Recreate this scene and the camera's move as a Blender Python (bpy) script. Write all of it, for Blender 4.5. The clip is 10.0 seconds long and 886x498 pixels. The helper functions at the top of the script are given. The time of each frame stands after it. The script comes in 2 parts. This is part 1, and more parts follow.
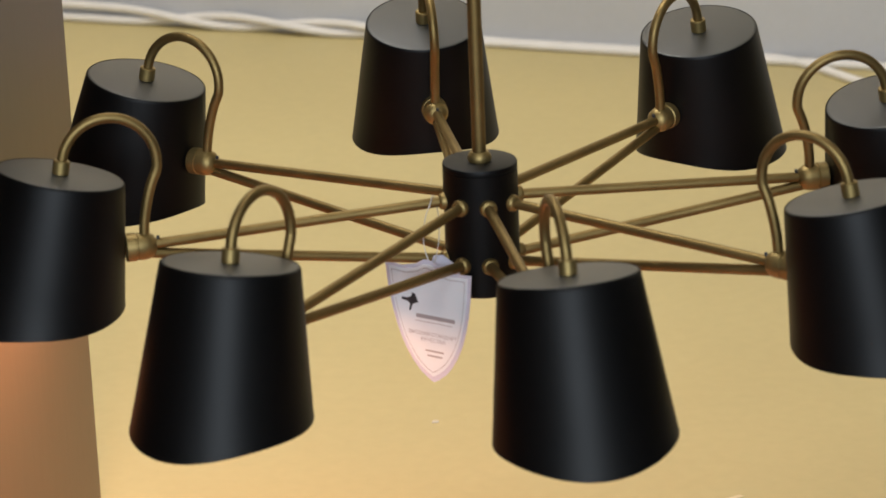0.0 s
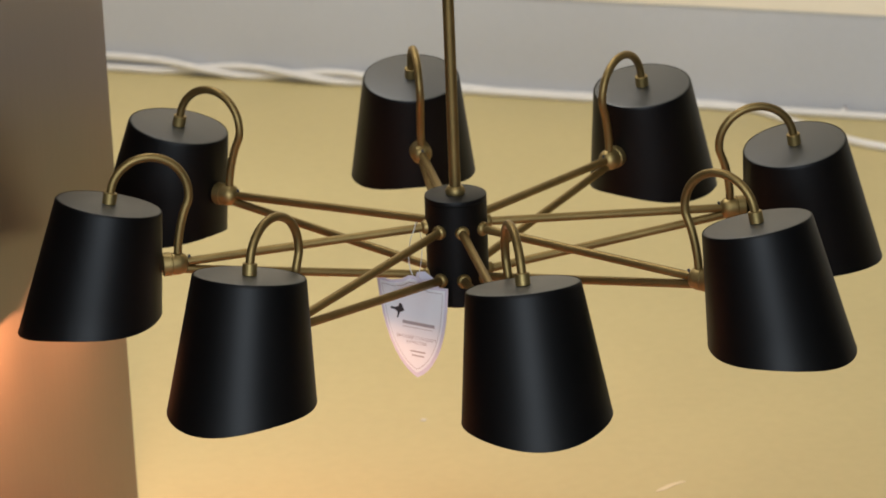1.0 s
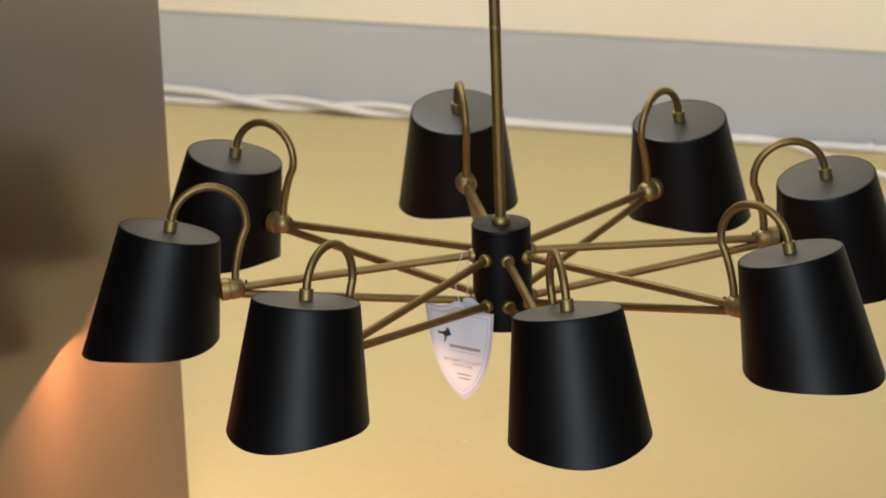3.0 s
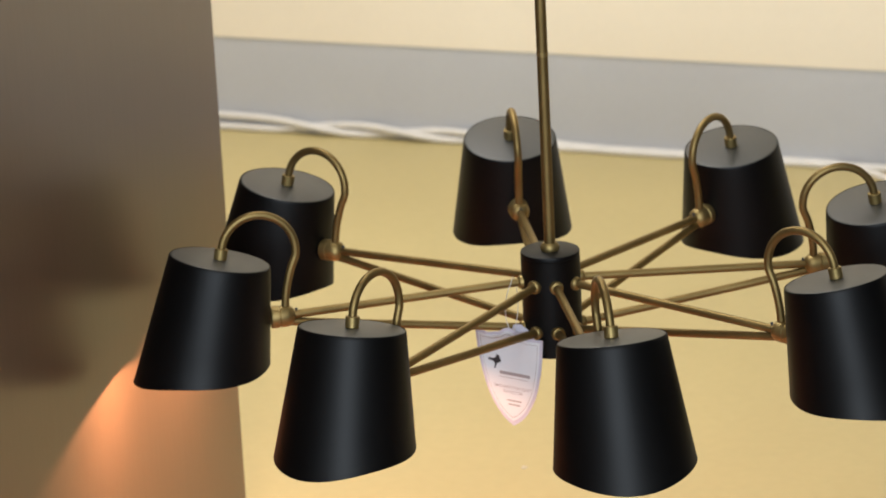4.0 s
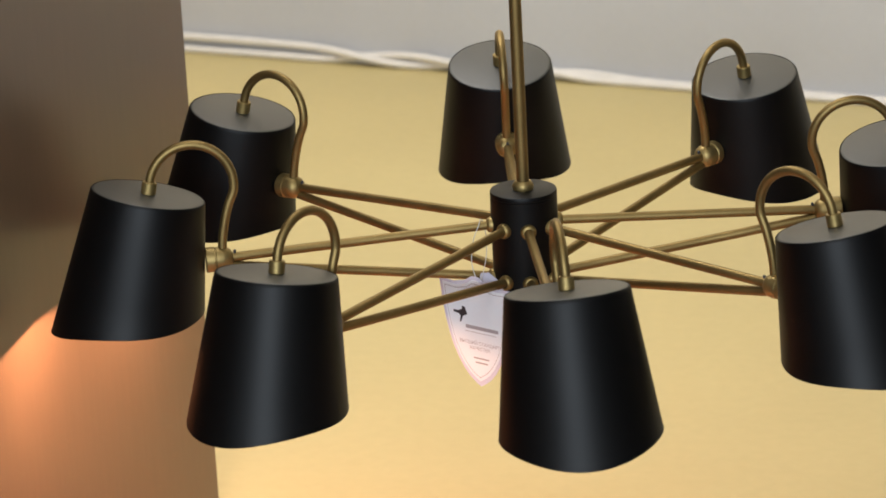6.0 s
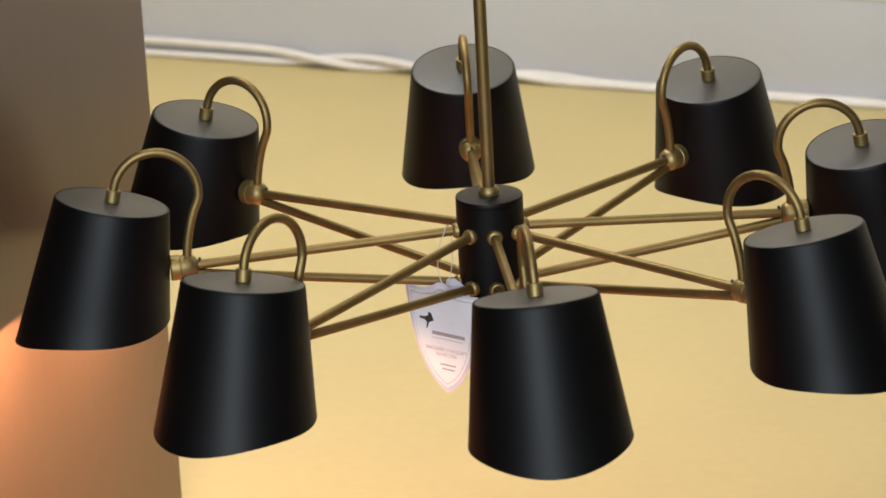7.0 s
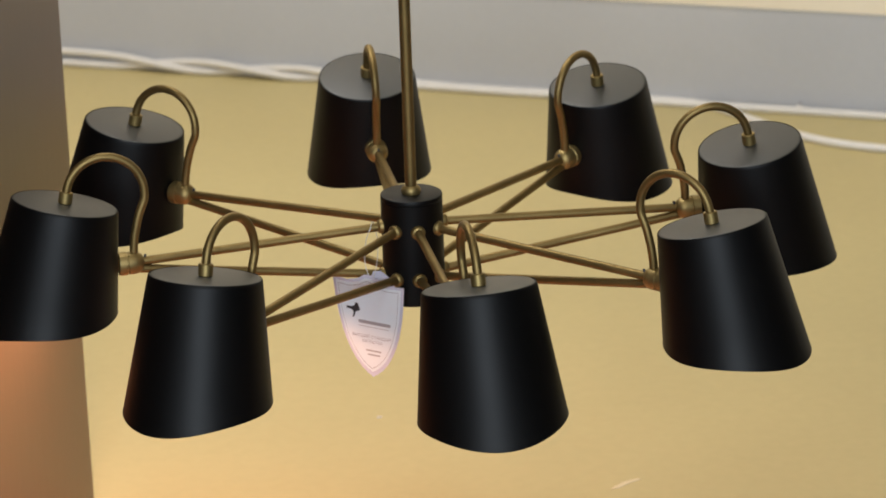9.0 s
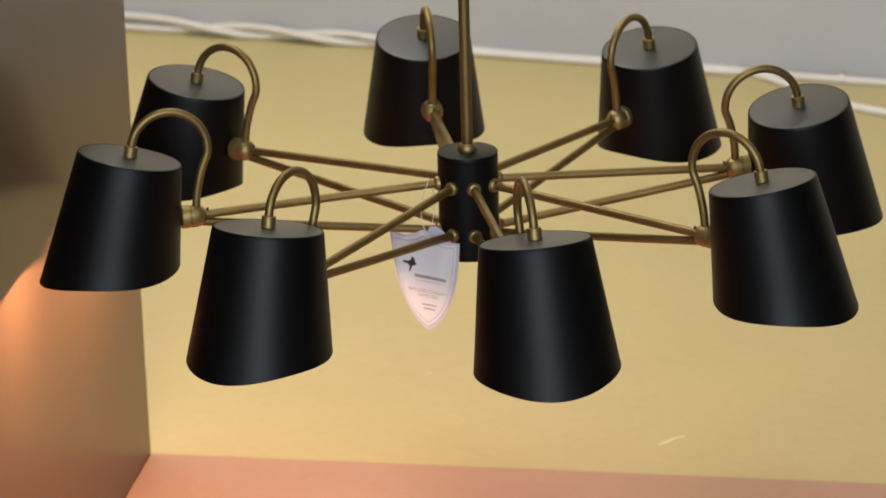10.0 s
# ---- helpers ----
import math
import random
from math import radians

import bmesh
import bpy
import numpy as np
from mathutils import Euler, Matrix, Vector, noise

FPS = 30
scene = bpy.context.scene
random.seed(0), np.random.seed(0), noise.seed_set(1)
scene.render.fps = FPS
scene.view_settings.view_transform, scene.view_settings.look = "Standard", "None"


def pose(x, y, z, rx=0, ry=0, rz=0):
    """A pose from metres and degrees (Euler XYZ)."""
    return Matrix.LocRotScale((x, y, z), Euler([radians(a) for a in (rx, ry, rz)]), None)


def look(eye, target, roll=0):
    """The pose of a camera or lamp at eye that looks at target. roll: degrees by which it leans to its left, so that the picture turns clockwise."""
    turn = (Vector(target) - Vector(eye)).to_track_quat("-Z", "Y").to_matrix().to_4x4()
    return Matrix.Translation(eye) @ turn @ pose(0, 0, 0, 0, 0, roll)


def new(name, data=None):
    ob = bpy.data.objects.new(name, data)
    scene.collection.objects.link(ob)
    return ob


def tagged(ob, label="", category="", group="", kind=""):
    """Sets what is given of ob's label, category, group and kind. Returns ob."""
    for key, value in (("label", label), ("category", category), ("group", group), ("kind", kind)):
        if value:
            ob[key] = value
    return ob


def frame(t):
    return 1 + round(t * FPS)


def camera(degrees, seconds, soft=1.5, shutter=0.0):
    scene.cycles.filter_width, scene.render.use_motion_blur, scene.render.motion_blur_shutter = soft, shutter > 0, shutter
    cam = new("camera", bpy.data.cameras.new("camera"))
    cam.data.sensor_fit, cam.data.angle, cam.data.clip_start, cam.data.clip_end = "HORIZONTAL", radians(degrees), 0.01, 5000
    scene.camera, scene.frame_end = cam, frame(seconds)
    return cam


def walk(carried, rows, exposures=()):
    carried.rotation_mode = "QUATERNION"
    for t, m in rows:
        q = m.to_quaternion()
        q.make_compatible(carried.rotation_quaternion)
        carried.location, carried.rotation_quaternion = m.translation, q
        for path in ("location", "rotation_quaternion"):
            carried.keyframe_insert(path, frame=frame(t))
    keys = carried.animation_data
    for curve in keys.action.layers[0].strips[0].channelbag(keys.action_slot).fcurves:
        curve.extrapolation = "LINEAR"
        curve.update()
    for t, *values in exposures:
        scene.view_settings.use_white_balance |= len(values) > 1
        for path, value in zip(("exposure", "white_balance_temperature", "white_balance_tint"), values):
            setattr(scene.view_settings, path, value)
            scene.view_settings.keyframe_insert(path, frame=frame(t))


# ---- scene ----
# Camera and its way. The floor of the window display is z = 0.
cam = camera(15, 10.0, soft=1.7)
cam.data.dof.use_dof, cam.data.dof.focus_distance, cam.data.dof.aperture_fstop = True, 3.32, 11.0
PATH = [
    (0.0, look((0.1199, -2.8183, 1.4662), (0.0162, -0.9364, 0.7971), -2.314)),
    (0.5, look((0.1190, -2.7894, 1.4576), (0.0103, -0.9076, 0.7890), -2.382)),
    (0.7, look((0.1323, -2.8479, 1.4791), (0.0210, -0.9652, 0.8134), -2.270)),
    (0.8, look((0.1479, -2.9500, 1.5132), (0.0358, -1.0674, 0.8472), -2.332)),
    (1.0, look((0.1828, -3.4051, 1.6486), (0.0728, -1.5156, 1.0023), -2.240)),
    (1.5, look((0.1916, -3.5543, 1.6933), (0.0779, -1.6657, 1.0453), -2.222)),
    (2.0, look((0.1799, -3.5554, 1.6889), (0.0539, -1.6635, 1.0528), -2.056)),
    (2.2, look((0.1721, -3.5478, 1.6956), (0.0486, -1.6557, 1.0595), -2.037)),
    (3.3, look((0.1610, -3.5587, 1.6974), (0.0377, -1.6633, 1.0713), -2.061)),
    (3.5, look((0.1469, -3.5577, 1.7038), (0.0191, -1.6620, 1.0793), -2.446)),
    (4.0, look((0.2213, -3.5653, 1.7041), (0.0401, -1.6704, 1.0905), -2.846)),
    (4.5, look((0.3373, -3.5849, 1.7081), (0.1002, -1.6992, 1.0854), -2.633)),
    (5.0, look((0.4354, -3.6052, 1.7193), (0.1756, -1.7212, 1.1007), -2.632)),
    (5.2, look((0.4426, -3.6024, 1.7083), (0.1795, -1.7189, 1.0892), -2.547)),
    (5.4, look((0.4359, -3.4574, 1.6854), (0.1634, -1.5799, 1.0524), -2.717)),
    (5.5, look((0.4152, -3.2120, 1.5916), (0.1292, -1.3355, 0.9616), -2.986)),
    (5.7, look((0.4037, -3.1444, 1.5550), (0.1133, -1.2697, 0.9217), -2.956)),
    (6.8, look((0.3973, -3.1259, 1.5628), (0.1195, -1.2539, 0.9159), -3.228)),
    (7.0, look((0.3849, -3.1269, 1.5609), (0.1249, -1.2508, 0.9183), -3.089)),
    (7.5, look((0.3332, -3.1253, 1.5741), (0.1169, -1.2437, 0.9315), -3.237)),
    (8.0, look((0.2688, -3.1117, 1.5686), (0.1081, -1.2259, 0.9221), -3.048)),
    (8.5, look((0.1928, -3.1026, 1.5744), (0.0841, -1.2130, 0.9283), -2.523)),
    (8.7, look((0.1960, -3.2290, 1.6073), (0.0972, -1.3396, 0.9590), -2.338)),
    (8.8, look((0.1907, -3.2992, 1.6257), (0.1012, -1.4095, 0.9768), -2.131)),
    (9.0, look((0.1831, -3.4069, 1.6603), (0.0993, -1.5184, 1.0073), -1.957)),
    (9.5, look((0.1741, -3.4832, 1.6742), (0.0845, -1.5938, 1.0245), -1.231)),
    (10.0, look((0.1607, -3.4932, 1.6679), (0.0581, -1.6101, 1.0020), -1.589)),
]
# the camera brightens a little in its middle
walk(cam, PATH, exposures=[(0.0, -0.14), (0.6, -0.16), (1.0, -0.18), (2.0, -0.10), (3.3, -0.07), (4.5, 0.12), (5.5, 0.08), (7.5, 0.15), (8.0, -0.04), (8.5, -0.18), (9.0, -0.18), (10.0, -0.15)])

# ---- light ----
world = bpy.data.worlds.new("world")
scene.world = world
world.use_nodes = True
world.node_tree.nodes["Background"].inputs[0].default_value = (0.9, 0.95, 1.0, 1)
world.node_tree.nodes["Background"].inputs[1].default_value = 0.15


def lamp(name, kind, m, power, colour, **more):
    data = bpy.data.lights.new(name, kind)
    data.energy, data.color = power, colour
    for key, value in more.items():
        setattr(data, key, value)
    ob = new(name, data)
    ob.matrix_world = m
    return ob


# unseen fill lights added over the display, less over the shop
lamp("overhead_fill_light", "AREA", look((-0.95, 0.85, 2.86), (-0.95, 0.85, 0)), 72, (1.0, 0.985, 0.965), shape="RECTANGLE", size=1.6, size_y=1.8)
lamp("overhead_fill_light", "AREA", look((-0.1, -2.3, 2.86), (-0.1, -2.3, 0)), 19, (1.0, 0.985, 0.965), shape="RECTANGLE", size=1.2, size_y=1.2)
# daylight of an unseen shop window behind the camera, inferred from the shades' highlights
lamp("window_daylight", "AREA", look((0.15, -5.85, 1.95), (0.0, 0, 0.6)), 205, (0.80, 0.90, 1.0), shape="RECTANGLE", size=2.6, size_y=1.15)
# the two shades beside the panel hold lit bulbs of this power and warm colour
BULB_POWER, BULB_COLOUR = 6.2, (1.0, 0.49, 0.27)

# ---- materials ----


def material(name, colour, rough=0.5, metal=0.0, vary=0.08, scale=6.0, fine=120.0, bump=0.05, spec=0.5, stretch=(1, 1, 1), rough_vary=0.06):
    """A painted or plain surface with broad stains, fine grain and slight relief."""
    m = bpy.data.materials.new(name)
    m.use_nodes = True
    nodes, links = m.node_tree.nodes, m.node_tree.links
    shader = nodes["Principled BSDF"]
    shader.inputs["Metallic"].default_value = metal
    shader.inputs["Specular IOR Level"].default_value = spec
    coords = nodes.new("ShaderNodeTexCoord")
    mapping = nodes.new("ShaderNodeMapping")
    mapping.inputs["Scale"].default_value = stretch
    links.new(coords.outputs["Object"], mapping.inputs["Vector"])
    broad, grain = nodes.new("ShaderNodeTexNoise"), nodes.new("ShaderNodeTexNoise")
    for tex, s, d in ((broad, scale, 4.0), (grain, fine, 3.0)):
        tex.inputs["Scale"].default_value, tex.inputs["Detail"].default_value = s, d
        links.new(mapping.outputs["Vector"], tex.inputs["Vector"])
    both = nodes.new("ShaderNodeMath")
    both.operation = "MULTIPLY_ADD"
    both.inputs[1].default_value = 0.35
    links.new(grain.outputs["Fac"], both.inputs[0])
    links.new(broad.outputs["Fac"], both.inputs[2])
    ramp = nodes.new("ShaderNodeValToRGB")
    ramp.color_ramp.elements[0].position, ramp.color_ramp.elements[1].position = 0.35, 1.0
    ramp.color_ramp.elements[0].color = (*[c * (1 - vary) for c in colour], 1)
    ramp.color_ramp.elements[1].color = (*[min(1, c * (1 + vary)) for c in colour], 1)
    links.new(both.outputs[0], ramp.inputs["Fac"])
    links.new(ramp.outputs["Color"], shader.inputs["Base Color"])
    span = nodes.new("ShaderNodeMapRange")
    span.inputs["To Min"].default_value, span.inputs["To Max"].default_value = rough - rough_vary, rough + rough_vary
    links.new(broad.outputs["Fac"], span.inputs["Value"])
    links.new(span.outputs["Result"], shader.inputs["Roughness"])
    relief = nodes.new("ShaderNodeBump")
    relief.inputs["Strength"].default_value, relief.inputs["Distance"].default_value = bump, 0.002
    links.new(grain.outputs["Fac"], relief.inputs["Height"])
    links.new(relief.outputs["Normal"], shader.inputs["Normal"])
    return m


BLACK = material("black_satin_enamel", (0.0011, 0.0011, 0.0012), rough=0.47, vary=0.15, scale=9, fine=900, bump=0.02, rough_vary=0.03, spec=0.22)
# cap colour lifted and greened to carry reflected wall and ceiling light
CAP_SHEEN_BLACK = material("black_cap_sheen_tint", (0.033, 0.033, 0.029), rough=0.45, vary=0.15, scale=14, fine=900, bump=0.02, rough_vary=0.03, spec=0.75)
BRASS = material("brushed_antique_brass", (0.262, 0.183, 0.070), rough=0.50, metal=0.95, vary=0.22, scale=25, fine=500, bump=0.06)
BRASS_FITTING = material("turned_brass_fitting", (0.33, 0.24, 0.095), rough=0.48, metal=0.9, vary=0.2, scale=60, fine=700, bump=0.05)
YELLOW = material("yellow_painted_board", (0.532, 0.435, 0.202), rough=0.55, vary=0.10, scale=1.6, fine=55, bump=0.02)
GREY = material("grey_painted_plaster", (0.515, 0.518, 0.533), rough=0.7, vary=0.06, scale=2.5, fine=90, bump=0.08)
CREAM = material("cream_painted_wall", (0.90, 0.80, 0.63), rough=0.75, vary=0.04, scale=1.5, fine=80, bump=0.06)
BROWN = material("brown_laminate_panel", (0.138, 0.086, 0.055), rough=0.30, vary=0.12, scale=2.2, fine=70, bump=0.04, spec=0.32, stretch=(1, 1, 0.15))
PINK = material("pinkish_brown_ledge", (0.46, 0.265, 0.175), rough=0.5, vary=0.08, scale=4, fine=90, bump=0.04)
PLASTER = material("white_ceiling_paint", (0.80, 0.79, 0.76), rough=0.8, vary=0.03, scale=1.2, fine=60, bump=0.05)
SHOP = material("dark_shop_wall", (0.045, 0.04, 0.035), rough=0.8, vary=0.15, scale=2, fine=60)
# unseen west wall, kept paler to throw a brown sheen onto the shades
BROWN_BOUNCE = material("brown_bounce_wall", (0.30, 0.225, 0.16), rough=0.8, vary=0.12, scale=2, fine=60)
CARPET = material("grey_shop_floor", (0.10, 0.09, 0.08), rough=0.8, vary=0.15, scale=3, fine=200, bump=0.2)
CORD = material("white_rubber_cable", (0.78, 0.74, 0.68), rough=0.45, vary=0.06, scale=30, fine=300, bump=0.05)
CARD = material("white_coated_card", (0.78, 0.83, 0.88), rough=0.30, vary=0.03, scale=30, fine=300, bump=0.02)
CARD_EDGE = material("lavender_plastic_sleeve", (0.64, 0.63, 0.74), rough=0.25, vary=0.05, scale=30, fine=300, bump=0.02)
INK = material("dark_printing_ink", (0.03, 0.03, 0.035), rough=0.5, vary=0.1)
INK_GREY = material("grey_printing_ink", (0.36, 0.34, 0.36), rough=0.5, vary=0.1)
THREAD = material("clear_nylon_thread", (0.62, 0.60, 0.55), rough=0.3, vary=0.05)
LINT = material("white_paper_shred", (0.60, 0.54, 0.44), rough=0.7, vary=0.05)
SCUFF = material("pale_scuffed_paint", (0.74, 0.62, 0.40), rough=0.6, vary=0.1, scale=60)


def bulb_material():
    m = bpy.data.materials.new("lit_bulb_glass")
    m.use_nodes = True
    shader = m.node_tree.nodes["Principled BSDF"]
    shader.inputs["Base Color"].default_value = (0.9, 0.8, 0.6, 1)
    shader.inputs["Emission Color"].default_value = (1.0, 0.55, 0.28, 1)
    shader.inputs["Emission Strength"].default_value = 6.0
    return m


BULB = bulb_material()

# ---- building helpers ----


def part(name, bm, mat, parent=None, label="", smooth=True):
    """Link a bmesh as one mesh object, under a thing or a part where one is given."""
    me = bpy.data.meshes.new(name)
    bm.normal_update()
    bm.to_mesh(me)
    bm.free()
    for mm in mat if isinstance(mat, (list, tuple)) else (mat,):
        me.materials.append(mm)
    if smooth:
        for poly in me.polygons:
            poly.use_smooth = True
        me.set_sharp_from_angle(angle=radians(35))
    ob = new(name, me)
    ob.parent = parent
    if label:
        tagged(ob, label)
    return ob


def thing(name, m, label, category, group="", kind=""):
    ob = new(name)
    ob.empty_display_size = 0.05
    ob.matrix_world = m
    return tagged(ob, label, category, group, kind)


def lathe(profile, n=40, m=Matrix(), closed=False):
    """Turn (radius, height) points round the z axis."""
    bm = bmesh.new()
    rings = []
    for r, z in profile:
        if r < 1e-6:
            rings.append([bm.verts.new(m @ Vector((0, 0, z)))])
        else:
            rings.append([bm.verts.new(m @ Vector((r * math.cos(2 * math.pi * k / n), r * math.sin(2 * math.pi * k / n), z))) for k in range(n)])
    pairs = list(zip(rings, rings[1:]))
    if closed:
        pairs.append((rings[-1], rings[0]))
    for a, b in pairs:
        for k in range(n):
            k2 = (k + 1) % n
            loop = []
            for v in (a[k % len(a)], a[k2 % len(a)], b[k2 % len(b)], b[k % len(b)]):
                if v not in loop:
                    loop.append(v)
            if len(loop) > 2:
                bm.faces.new(loop)
    bmesh.ops.recalc_face_normals(bm, faces=bm.faces)
    return bm


def tube(points, r, n=12, bm=None, cap=True):
    """A round tube along points."""
    bm = bm or bmesh.new()
    pts = [Vector(q) for q in points]
    side = None
    rings = []
    for k, q in enumerate(pts):
        d = (pts[min(k + 1, len(pts) - 1)] - pts[max(k - 1, 0)]).normalized()
        if side is None:
            side = d.orthogonal().normalized()
        side = (side - d * side.dot(d)).normalized()
        up = d.cross(side)
        rings.append([bm.verts.new(q + r * (math.cos(2 * math.pi * j / n) * side + math.sin(2 * math.pi * j / n) * up)) for j in range(n)])
    for a, b in zip(rings, rings[1:]):
        for j in range(n):
            bm.faces.new((a[j], a[(j + 1) % n], b[(j + 1) % n], b[j]))
    if cap:
        bm.faces.new(rings[0][::-1])
        bm.faces.new(rings[-1])
    bmesh.ops.recalc_face_normals(bm, faces=bm.faces)
    return bm


def slab(corners, z0, z1, bevel=0.0):
    """An upright prism over a ground outline."""
    bm = bmesh.new()
    low = [bm.verts.new((x, y, z0)) for x, y in corners]
    high = [bm.verts.new((x, y, z1)) for x, y in corners]
    n = len(corners)
    bm.faces.new(low[::-1])
    bm.faces.new(high)
    for k in range(n):
        bm.faces.new((low[k], low[(k + 1) % n], high[(k + 1) % n], high[k]))
    bmesh.ops.recalc_face_normals(bm, faces=bm.faces)
    if bevel:
        bmesh.ops.bevel(bm, geom=bm.edges[:], offset=bevel, segments=2, affect="EDGES")
    return bm


def sheet(outline, m, thick):
    """A thin flat piece with a given outline in its own x-y plane, lying on z = 0 and thick upwards."""
    bm = bmesh.new()
    a = [bm.verts.new(m @ Vector((x, y, 0))) for x, y in outline]
    b = [bm.verts.new(m @ Vector((x, y, thick))) for x, y in outline]
    n = len(outline)
    bm.faces.new(a[::-1])
    bm.faces.new(b)
    for k in range(n):
        bm.faces.new((a[k], a[(k + 1) % n], b[(k + 1) % n], b[k]))
    bmesh.ops.recalc_face_normals(bm, faces=bm.faces)
    return bm


# ---- structure ----
# the back wall runs obliquely: y = BACK - SLOPE * x
BAND = 0.177
BACK, SLOPE = 2.239, 0.3014


def on_wall(x, off=0.0):
    return (x, BACK - SLOPE * x - off)


wall = thing("wall_back", pose(0, 0, 0), "plastered back wall, grey below and cream above", "wall", kind="structure")
part("grey_band", slab([on_wall(-3), on_wall(3.2), on_wall(3.2, -0.1), on_wall(-3, -0.1)], -0.20, BAND), GREY, wall, "matt grey painted band", smooth=False)
part("upper_wall", slab([on_wall(-3, 0.003), on_wall(3.2, 0.003), on_wall(3.2, -0.1), on_wall(-3, -0.1)], BAND, 3.0), CREAM, wall, "cream painted plaster", smooth=False)
# the front edge of the floor runs from the panel's corner
CORNER, FRONT = (-0.4339, 0.4431), -0.1196


def on_front(x, off=0.0):
    return (x, CORNER[1] + FRONT * (x - CORNER[0]) + off)


tagged(part("floor", slab([on_front(-3), on_front(3.2), on_wall(3.2, 0.001), on_wall(-3, 0.001)], -0.20, 0.0), YELLOW, smooth=False), "yellow painted board floor of the display", "floor", kind="structure")

# the ledge in front of the yellow floor, and the panel that rises from its end
LEDGE = 0.004
tagged(part("ledge", slab([on_front(CORNER[0] + 0.0005, -0.0005), on_front(1.50, -0.0005), (1.50, -1.2), (CORNER[0] - 0.172, -1.2)], -0.20, LEDGE, 0.0012), PINK, smooth=False), "pinkish-brown ledge board in front of the yellow floor", "ledge", kind="structure")
tagged(part("side_panel", slab([CORNER, (CORNER[0] - 0.1735, -1.2), (CORNER[0] - 0.2135, -1.195), (CORNER[0] - 0.040, CORNER[1] + 0.0045)], 0.0, 2.6, 0.0012), BROWN, smooth=False), "upright brown laminate side panel beside the ledge", "panel", kind="structure")
# unseen shell added to close the place; wall tones shape the shades' reflections
tagged(part("shop_floor", slab([(-3.4, -6.2), (3.4, -6.2), (3.4, 3.6), (-3.4, 3.6)], -0.24, -0.20), CARPET, smooth=False), "grey shop floor", "floor", kind="structure")
tagged(part("ceiling", slab([(-3.4, -6.2), (3.4, -6.2), (3.4, 3.6), (-3.4, 3.6)], 2.9, 3.0), PLASTER, smooth=False), "plain white ceiling", "ceiling", kind="structure")
tagged(part("wall_west", slab([(-3.1, -6.1), (-3.0, -6.1), (-3.0, 3.5), (-3.1, 3.5)], -0.2, 2.9), BROWN_BOUNCE, smooth=False), "unseen brown side wall added to reflect in the shades", "wall", kind="structure")
tagged(part("wall_east", slab([(3.0, -6.1), (3.1, -6.1), (3.1, 3.5), (3.0, 3.5)], -0.2, 2.9), SHOP, smooth=False), "unseen dark side wall added to close the room", "wall", kind="structure")
tagged(part("wall_south", slab([(-3.1, -6.1), (3.1, -6.1), (3.1, -6.0), (-3.1, -6.0)], -0.2, 2.9), SHOP, smooth=False), "unseen dark wall added behind the viewer", "wall", kind="structure")

# ---- the chandelier ----
RING = 0.50
REACH = 0.30
chandelier = thing("chandelier", pose(0, 0, RING), "eight-arm brass chandelier with black conical shades, two lit", "chandelier")

HUB_R, HUB_TOP, HUB_LOW = 0.0332, 0.0465, -0.072
part("hub", lathe([(0, HUB_LOW), (HUB_R - 0.0015, HUB_LOW), (HUB_R, HUB_LOW + 0.0015), (HUB_R, HUB_TOP - 0.0062), (HUB_R - 0.0006, HUB_TOP - 0.0058), (HUB_R - 0.0006, HUB_TOP - 0.0050), (HUB_R, HUB_TOP - 0.0046), (HUB_R, HUB_TOP - 0.0015), (HUB_R - 0.0004, HUB_TOP - 0.0005), (HUB_R - 0.0015, HUB_TOP), (0, HUB_TOP)], 64), BLACK, chandelier, "black satin cylindrical hub")
part("rod", lathe([(0, HUB_TOP), (0.0062, HUB_TOP), (0.0062, 2.380), (0, 2.380)], 32), BRASS, chandelier, "long brushed brass hanging rod")
part("rod_collar", lathe([(0.0062, HUB_TOP + 0.0085), (0.0075, HUB_TOP + 0.0085), (0.0098, HUB_TOP + 0.006), (0.0108, HUB_TOP + 0.003), (0.0100, HUB_TOP), (0, HUB_TOP)], 40), BRASS_FITTING, chandelier, "turned brass collar")
part("rod_coupling", lathe([(0.0062, 0.2690), (0.0066, 0.2695), (0.0066, 0.2735), (0.0062, 0.2740)], 32), BRASS_FITTING, chandelier, "slim rod coupling ring")
part("canopy", lathe([(0, 2.400), (0.06, 2.400), (0.06, 2.380), (0.052, 2.372), (0, 2.372)], 48), BLACK, chandelier, "black ceiling canopy")

UPPER, LOWER = 0.0120, -0.0418
NECK_X, NECK_Z, NECK_R, LEAN = 0.026, 0.0758, 0.041, 11.35
# each shade is a straight cone that leans out by LEAN; its lower rim is cut obliquely, longest on the outer side
SHADE_TOP, SHADE_FLARE = 0.0562, 0.1332
RIM_LENGTH, RIM_SLANT, RIM_WAVE = 0.1286, 0.0184, 0.0024


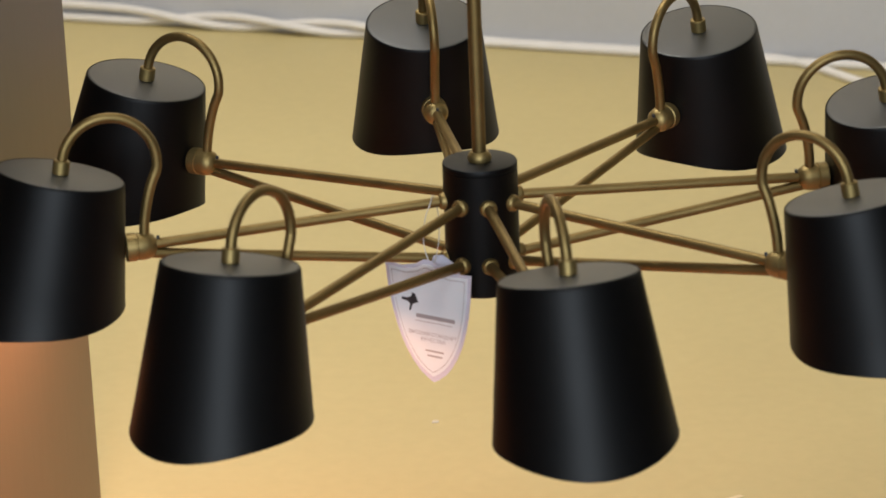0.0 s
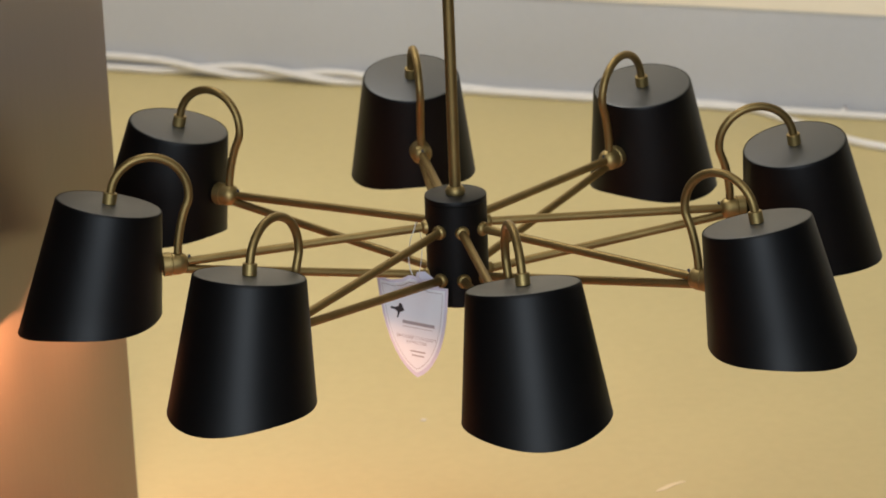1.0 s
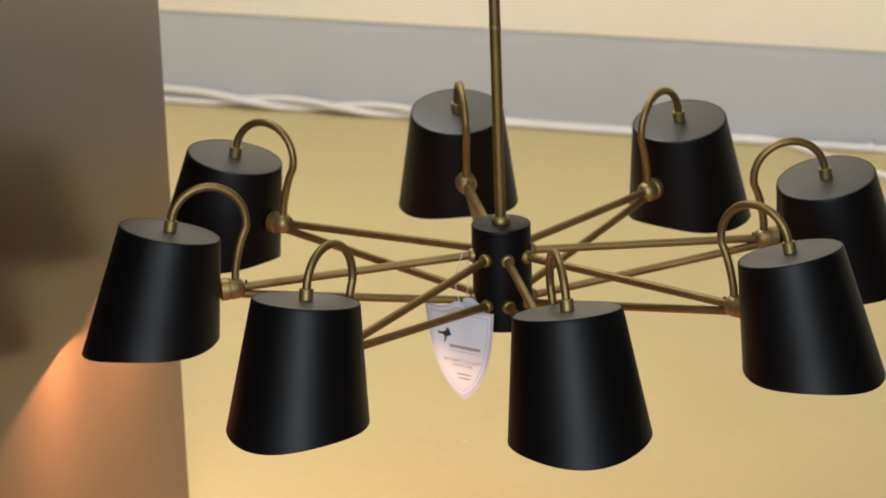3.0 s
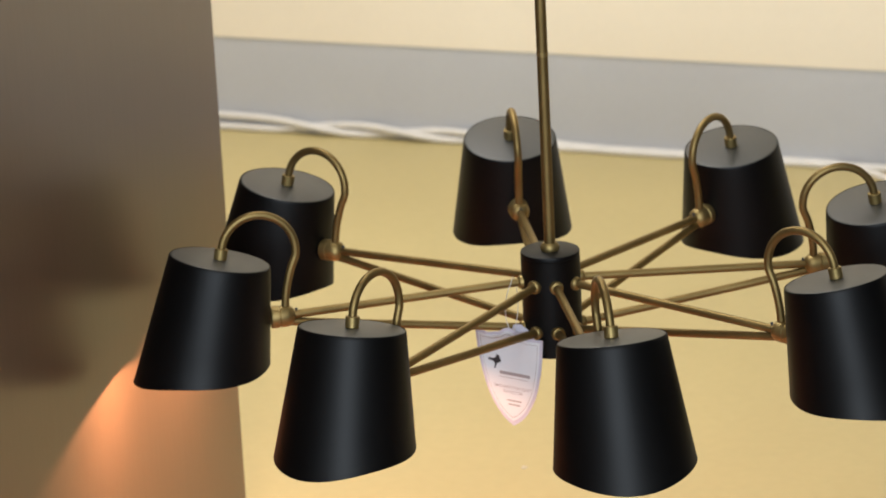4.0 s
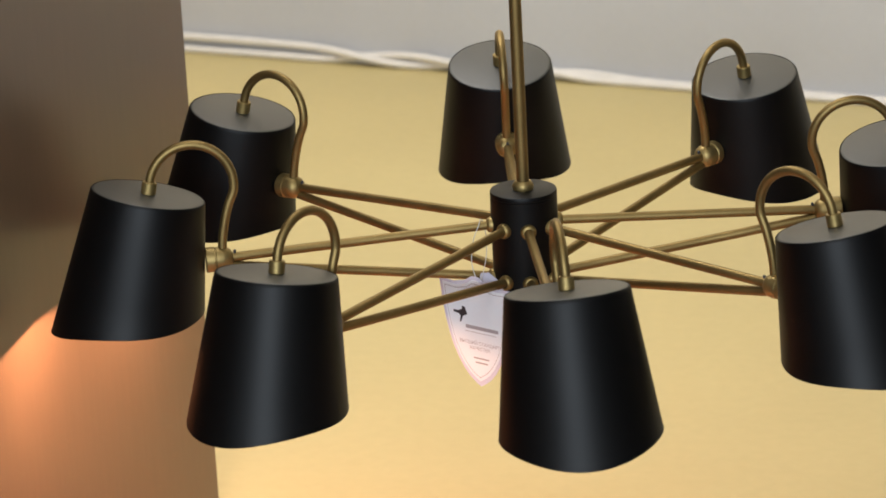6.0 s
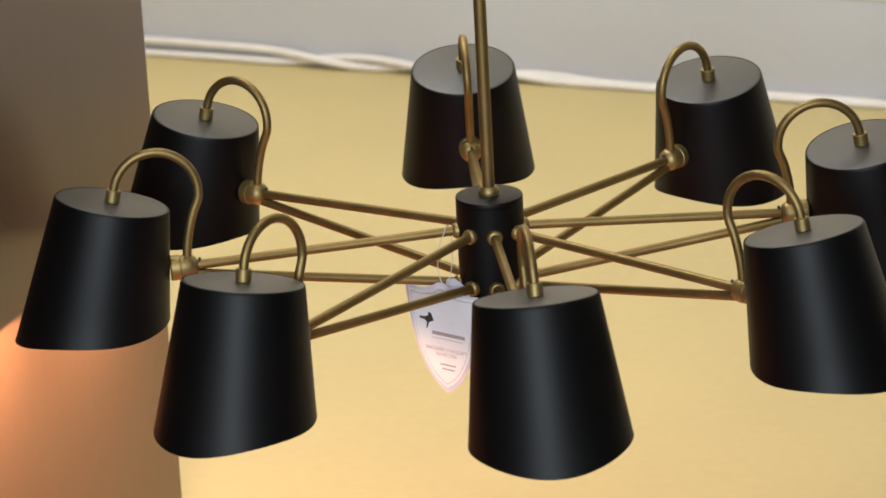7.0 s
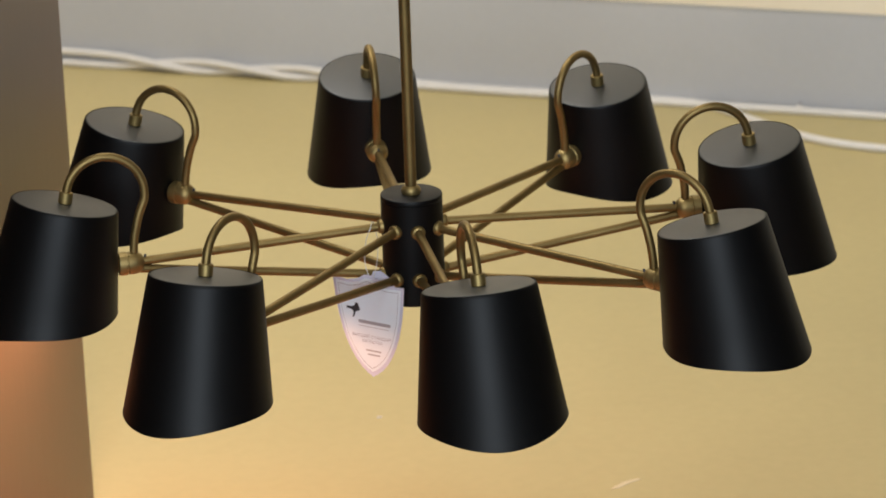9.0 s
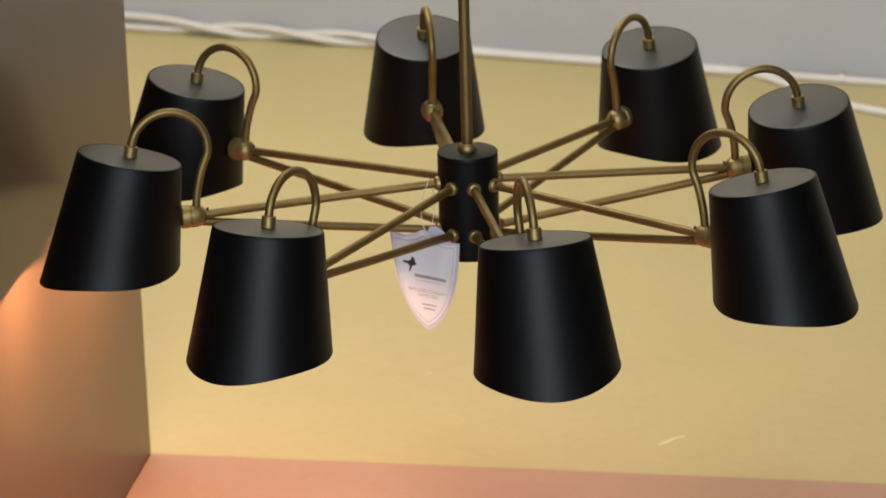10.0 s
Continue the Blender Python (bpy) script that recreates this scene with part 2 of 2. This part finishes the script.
def neck_line():
    """The gooseneck in its upright plane (outwards, up): from the joint, round and down to the cap."""
    pts = [(0.0, 0.0, 0.002), (-0.0005, 0, 0.018), (-0.0035, 0, 0.036), (-0.0085, 0, 0.054)]
    for k in range(19):
        a = radians(192 - k * (192 - LEAN) / 18)
        pts.append((NECK_X + NECK_R * math.cos(a), 0, NECK_Z + NECK_R * math.sin(a)))
    end = Vector(pts[-1]) + 0.0015 * Vector((math.sin(radians(LEAN)), 0, -math.cos(radians(LEAN))))
    pts.append(tuple(end))
    # round off with a spline through the points
    line = []
    q = [Vector(v) for v in [pts[0], *pts, pts[-1]]]
    for k in range(1, len(q) - 2):
        a, b, c, d = q[k - 1 : k + 3]
        for s in range(3):
            t = s / 3
            line.append(0.5 * (2 * b + (c - a) * t + (2 * a - 5 * b + 4 * c - d) * t * t + (3 * b - a - 3 * c + d) * t**3))
    line.append(q[-1])
    return line, end


def shade_ring(s, inset, drop=0.0, n=96):
    """One ring of the shade at the fraction s from cap to rim, in the frame of the cap's centre."""
    ring = []
    for k in range(n):
        a = 2 * math.pi * k / n
        down = s * (RIM_LENGTH + RIM_SLANT * math.cos(a) + RIM_WAVE * math.cos(3 * a))
        r = SHADE_TOP + SHADE_FLARE * down - inset
        ring.append(Vector((r * math.cos(a), r * math.sin(a), drop - down)))
    return ring


def shade_bm(m):
    """A tapered sheet-metal shell with a folded top edge and an obliquely cut lower rim."""
    bm = bmesh.new()
    rows = [shade_ring(0, 0.0007, -0.0003), shade_ring(0, 0.0, -0.0012)]
    rows += [shade_ring(s, 0.0) for s in (0.03, 0.25, 0.5, 0.75, 0.99)]
    rows += [shade_ring(1, -0.0002), shade_ring(1, 0.0008, -0.0005), shade_ring(1, 0.0014)]
    rows += [shade_ring(s, 0.0014) for s in (0.75, 0.5, 0.25, 0.03)]
    rings = [[bm.verts.new(m @ q) for q in row] for row in rows]
    for a, b in zip(rings, rings[1:]):
        for k in range(len(a)):
            k2 = (k + 1) % len(a)
            bm.faces.new((a[k], b[k], b[k2], a[k2]))
    return bm


def shade_cap_bm(m):
    top = SHADE_TOP
    return lathe([(0, 0.0), (top - 0.0035, 0.0), (top - 0.0018, -0.0004), (top - 0.0008, -0.0012), (top - 0.0013, -0.0022), (0, -0.0022)], 72, m)


def build_arm(azimuth, lift, tilt, twist, lit=False):
    """Two tubes from the hub to a joint, and from there the gooseneck and its shade."""
    spin = Matrix.Rotation(radians(azimuth), 4, "Z")
    for name, z in (("upper_tube", UPPER), ("lower_tube", LOWER)):
        way = (Vector((REACH, 0, lift + (0.0005 if z > 0 else -0.0062))) - Vector((HUB_R, 0, z)))
        a, b = Vector((HUB_R - 0.001, 0, z)), Vector((HUB_R, 0, z)) + way * 0.985
        part(name, tube([spin @ (a + (b - a) * k / 6) for k in range(7)], 0.0046, 14), BRASS, chandelier)
        face = spin @ Matrix.Translation((HUB_R, 0, z)) @ Matrix.Rotation(radians(90), 4, "Y")
        part("hub_socket", lathe([(0.0046, 0.0048), (0.0060, 0.0045), (0.0072, 0.0033), (0.0078, 0.0012), (0.0078, -0.0025), (0, -0.0025)], 24, face), BRASS_FITTING, chandelier)
    at_joint = spin @ Matrix.Translation((REACH, 0, lift))
    along = at_joint @ Matrix.Rotation(radians(90), 4, "Y")
    knob = part("joint", lathe([(0, -0.0105), (0.0045, -0.0102), (0.0085, -0.0083), (0.0112, -0.0045), (0.0121, 0.0), (0.0121, 0.0062), (0.0115, 0.0068), (0.0115, 0.0076), (0.0125, 0.0082), (0.0125, 0.0160), (0.0117, 0.0170), (0, 0.0170)], 32, along), BRASS_FITTING, chandelier, "rounded brass swivel joint")
    screw = at_joint @ Matrix.Translation((-0.012, 0.0, 0.0075)) @ Matrix.Rotation(radians(-15), 4, "Y")
    part("screw", lathe([(0, 0.0008), (0.0011, 0.0008), (0.0015, 0.0), (0.0015, -0.004), (0, -0.004)], 12, screw), INK, knob, "tiny dark screw")
    swing = at_joint @ Matrix.Rotation(radians(twist), 4, "X") @ Matrix.Rotation(radians(tilt), 4, "Y")
    line, end = neck_line()
    part("gooseneck", tube([swing @ q for q in line], 0.0045, 14), BRASS, chandelier, "bent brass gooseneck tube")
    hang = swing @ Matrix.Translation(end) @ Matrix.Rotation(radians(-LEAN), 4, "Y")
    part("ferrule", lathe([(0.0045, 0.0005), (0.0066, 0.0005), (0.0073, -0.0003), (0.0073, -0.0110), (0.0066, -0.0118), (0, -0.0118)], 28, hang), BRASS_FITTING, chandelier, "short brass ferrule")
    seat = hang @ Matrix.Translation((0, 0, -0.0118))
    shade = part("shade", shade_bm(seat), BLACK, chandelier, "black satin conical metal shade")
    part("shade_cap", shade_cap_bm(seat), CAP_SHEEN_BLACK, shade, "flat black top cap")
    if lit:
        part("lamp_holder", lathe([(0, -0.0025), (0.013, -0.0025), (0.013, -0.030), (0.011, -0.034), (0, -0.034)], 24, seat), BLACK, shade)
        part("bulb", lathe([(0, -0.034), (0.010, -0.036), (0.014, -0.046), (0.0225, -0.070), (0.0225, -0.082), (0.015, -0.096), (0, -0.102)], 24, seat), BULB, shade, "small warm glowing bulb")
        lamp("bulb_light", "POINT", pose(0, 0, RING) @ seat @ Matrix.Translation((0, 0, -0.109)), BULB_POWER, BULB_COLOUR, shadow_soft_size=0.006)


# azimuth, lift in metres, tilt and twist of each arm, and whether its bulb is lit
ARMS = (
    (12.5, 0.0022, 1.7, 6.2),
    (57.1, 0.0010, 0.1, 1.8),
    (100.2, -0.0006, -2.5, -0.8),
    (150.1, 0.0015, 0.1, 4.0, True),
    (194.5, -0.0001, -0.6, 3.5, True),
    (239.7, -0.0010, 0.3, 0.8),
    (283.1, -0.0020, 0.2, 2.1),
    (327.8, 0.0013, -0.0, 0.3),
)
for arm in ARMS:
    build_arm(*arm)

# ---- the swing tag on the arm by the hub ----
TAG_POSE = pose(-0.0460, -0.0330, RING - 0.1500, 0, -1, -33)
tag = thing("swing_tag", TAG_POSE, "white shield-shaped paper tag hanging on a thread", "tag")
UPRIGHT = Matrix.Rotation(radians(90), 4, "X")


def shield(w, h):
    """A shield outline with its point at the origin."""
    right = [(0, 0)]
    for up, wide in ((0.03, 0.13), (0.08, 0.29), (0.15, 0.44), (0.24, 0.58), (0.34, 0.70), (0.46, 0.80), (0.60, 0.885), (0.76, 0.95), (0.90, 0.985)):
        right.append((w / 2 * wide, h * up))
    right += [(w / 2, h * 0.965), (w * 0.30, h * 0.955), (w * 0.14, h * 0.985), (w * 0.05, h * 1.03), (0, h * 1.035)]
    return right + [(-x, y) for x, y in right[-2:0:-1]]


part("sleeve", sheet(shield(0.094, 0.112), UPRIGHT, 0.0006), CARD_EDGE, tag, "lavender plastic sleeve edge", smooth=False)
part("hang_tab", sheet([(-0.004, 0.108), (0.010, 0.106), (0.029, 0.103), (0.021, 0.113), (0.009, 0.119), (-0.001, 0.117)], UPRIGHT @ Matrix.Translation((0, 0, 0.0013)) @ Matrix.Rotation(radians(-6), 4, "X"), 0.0004), CARD_EDGE, tag, "creased clear plastic tab", smooth=False)
inner = UPRIGHT @ Matrix.Translation((0, 0.0055, 0.0007))
part("card", sheet(shield(0.086, 0.103), inner, 0.0004), CARD, tag, "white printed card", smooth=False)


def ring_outline(w, h, gap, m):
    bm = bmesh.new()
    out, ins = shield(w, h), shield(w - 2 * gap, h - 2.4 * gap)
    a = [bm.verts.new(m @ Vector((x, y, 0))) for x, y in out]
    b = [bm.verts.new(m @ Vector((x, y + 1.2 * gap, 0))) for x, y in ins]
    n = len(a)
    for k in range(n):
        bm.faces.new((a[k], a[(k + 1) % n], b[(k + 1) % n], b[k]))
    return bm


part("border_line", ring_outline(0.080, 0.096, 0.0005, inner @ Matrix.Translation((0, 0.0038, 0.0007))), INK_GREY, tag, "thin grey border line", smooth=False)


def bar(x, y, w, h, mat, name):
    part(name, sheet([(x - w / 2, y - h / 2), (x + w / 2, y - h / 2), (x + w / 2, y + h / 2), (x - w / 2, y + h / 2)], inner @ Matrix.Translation((0, 0, 0.0005)), 0.0001), mat, tag, smooth=False)


bar(0.006, 0.0565, 0.042, 0.0036, INK_GREY, "name_bar")
bar(0.004, 0.0515, 0.040, 0.0005, INK_GREY, "rule_line")
bar(0.003, 0.0245, 0.020, 0.0015, INK_GREY, "print_bar")
bar(0.003, 0.0198, 0.016, 0.0015, INK_GREY, "print_bar")
# the leaping emblem, as a plain dark shape
part("emblem", sheet([(-0.030, 0.069), (-0.024, 0.0685), (-0.021, 0.066), (-0.0225, 0.060), (-0.021, 0.0597), (-0.018, 0.0665), (-0.012, 0.069), (-0.0135, 0.0725), (-0.015, 0.0765), (-0.0185, 0.077), (-0.019, 0.0735), (-0.024, 0.0715), (-0.030, 0.0715)], inner @ Matrix.Translation((0, 0, 0.0005)), 0.0001), INK, tag, "dark emblem shape", smooth=False)


def lettering(text, size, m, parent):
    """Printed words as a flat mesh."""
    data = bpy.data.curves.new("print_line", "FONT")
    data.body, data.size, data.align_x, data.resolution_u = text, size, "CENTER", 2
    holder = new("print_line", data)
    me = bpy.data.meshes.new_from_object(holder.evaluated_get(bpy.context.evaluated_depsgraph_get()))
    bpy.data.objects.remove(holder)
    me.transform(m)
    me.materials.clear()
    me.materials.append(INK_GREY)
    ob = new("print_line", me)
    ob.parent = parent
    return ob


lettering("\u0412\u042b\u0421\u0428\u0418\u0419 \u0421\u0422\u0410\u041d\u0414\u0410\u0420\u0422", 0.0050, inner @ Matrix.Translation((0.002, 0.0385, 0.0006)), tag)
lettering("\u041a\u0410\u0427\u0415\u0421\u0422\u0412\u0410", 0.0050, inner @ Matrix.Translation((0.002, 0.0330, 0.0006)), tag)
# the thread goes from the tag's top over the arm tube and back
LOOP_AT = [(-0.0435, -0.0330, 0.461), (-0.0505, -0.0290, 0.478), (-0.0490, -0.0210, 0.500), (-0.0440, -0.0170, 0.513), (-0.0425, -0.0115, 0.5185), (-0.0405, -0.0060, 0.513), (-0.0375, -0.0090, 0.496), (-0.0380, -0.0220, 0.477), (-0.0435, -0.0330, 0.461)]
loop = []
for k in range(8):
    a, b, c, d = [Vector(LOOP_AT[j % 8]) for j in (k - 1, k, k + 1, k + 2)]
    for j in range(5):
        t = j / 5
        loop.append(TAG_POSE.inverted() @ (0.5 * (2 * b + (c - a) * t + (2 * a - 5 * b + 4 * c - d) * t * t + (3 * b - a - 3 * c + d) * t**3)))
loop.append(loop[0].copy())
part("thread", tube(loop, 0.00045, 6), THREAD, tag, "clear looped nylon thread")

# ---- the cables along the foot of the wall ----


def cord(name, start, stop, fn, label):
    pts = [fn(start + (stop - start) * k / 160) for k in range(161)]
    return tagged(part(name, tube(pts, 0.0066, 12), CORD), label, "cable", "cables along the wall")


def twist_to(x, sign):
    """How two cables wind round each other: tightly to the west, side by side further east."""
    fade = 1 / (1 + math.exp((x + 0.16) * 22))
    a = math.pi * (x + 0.575) / 0.18
    open_ = 1 / (1 + math.exp((x + 0.665) * 30))
    lift = -0.0085 * math.sin(a) * fade * (1 - open_) + 0.0115 * open_
    side = 0.0066 * math.cos(a) * fade * (1 - open_) + 0.0064 * (1 - fade)
    return sign * lift, sign * side, 0.0152 * fade + 0.0064 * (1 - fade) + 0.003 * open_


def cable_a(x):
    lift, side, high = twist_to(x, 1)
    bx, by = on_wall(x, 0.0135)
    return Vector((bx, by - side, high + lift))


def cable_b(x):
    lift, side, high = twist_to(x, -1)
    out = max(0.0, x - 0.36)
    away = 0.20 * (1 - math.exp(-((out / 0.15) ** 2)))
    bx, by = on_wall(x, 0.0135)
    return Vector((bx, by - side - away, high + lift))


cord("power_cable", -1.6, 2.2, cable_a, "white power cable lying along the wall foot")
cord("power_cable", -1.6, 2.2, cable_b, "white power cable straying from the wall foot")

def cable_clip(x):
    """A small nailed saddle clip over the cable by the wall."""
    bx, by = on_wall(x, 0.0135)
    turn = pose(bx, by - 0.006, 0.0, 0, 0, -math.degrees(math.atan(SLOPE)))
    clip = thing("cable_clip", turn, "small white plastic clip holding the cable", "clip", "clips on the cable")
    arch = [(0, 0.0075 * math.cos(a), 0.0064 + 0.0075 * math.sin(a)) for a in [math.pi * k / 10 for k in range(11)]]
    bm = bmesh.new()
    rows = [[bm.verts.new((sx, y * w, (z - 0.0064) * w + 0.0064)) for y, z in [(q[1], q[2]) for q in arch]] for sx, w in ((-0.005, 1.0), (0.005, 1.0), (0.005, 1.3), (-0.005, 1.3))]
    for a, b in zip(rows, rows[1:] + rows[:1]):
        for k in range(10):
            bm.faces.new((a[k], a[k + 1], b[k + 1], b[k]))
    bmesh.ops.recalc_face_normals(bm, faces=bm.faces)
    part("saddle", bm, CORD, clip)
    part("nail", lathe([(0, 0.020), (0.002, 0.0195), (0.0026, 0.018), (0.0014, 0.017), (0.0014, 0.0), (0, 0)], 12, pose(0, 0.0115, 0)), INK_GREY, clip)


cable_clip(0.55)

# ---- small litter on the yellow floor ----
lint = part("paper_shred", sheet([(-0.0045, -0.003), (0.001, -0.004), (0.0045, -0.001), (0.003, 0.003), (-0.002, 0.004)], pose(-0.0917, 0.7186, 0.0002, 0, 0, 15), 0.0008), LINT, smooth=False)
tagged(lint, "tiny white paper shred on the yellow floor", "litter")
scuff = part("paint_flake", sheet([(-0.022, -0.010), (-0.010, -0.008), (0.004, 0.004), (0.022, 0.012), (0.018, 0.016), (0.000, 0.010), (-0.016, -0.002)], pose(0.230, 0.478, 0.0002, 0, 0, 12), 0.0005), SCUFF, smooth=False)
tagged(scuff, "pale thin paint flake on the yellow floor", "litter")
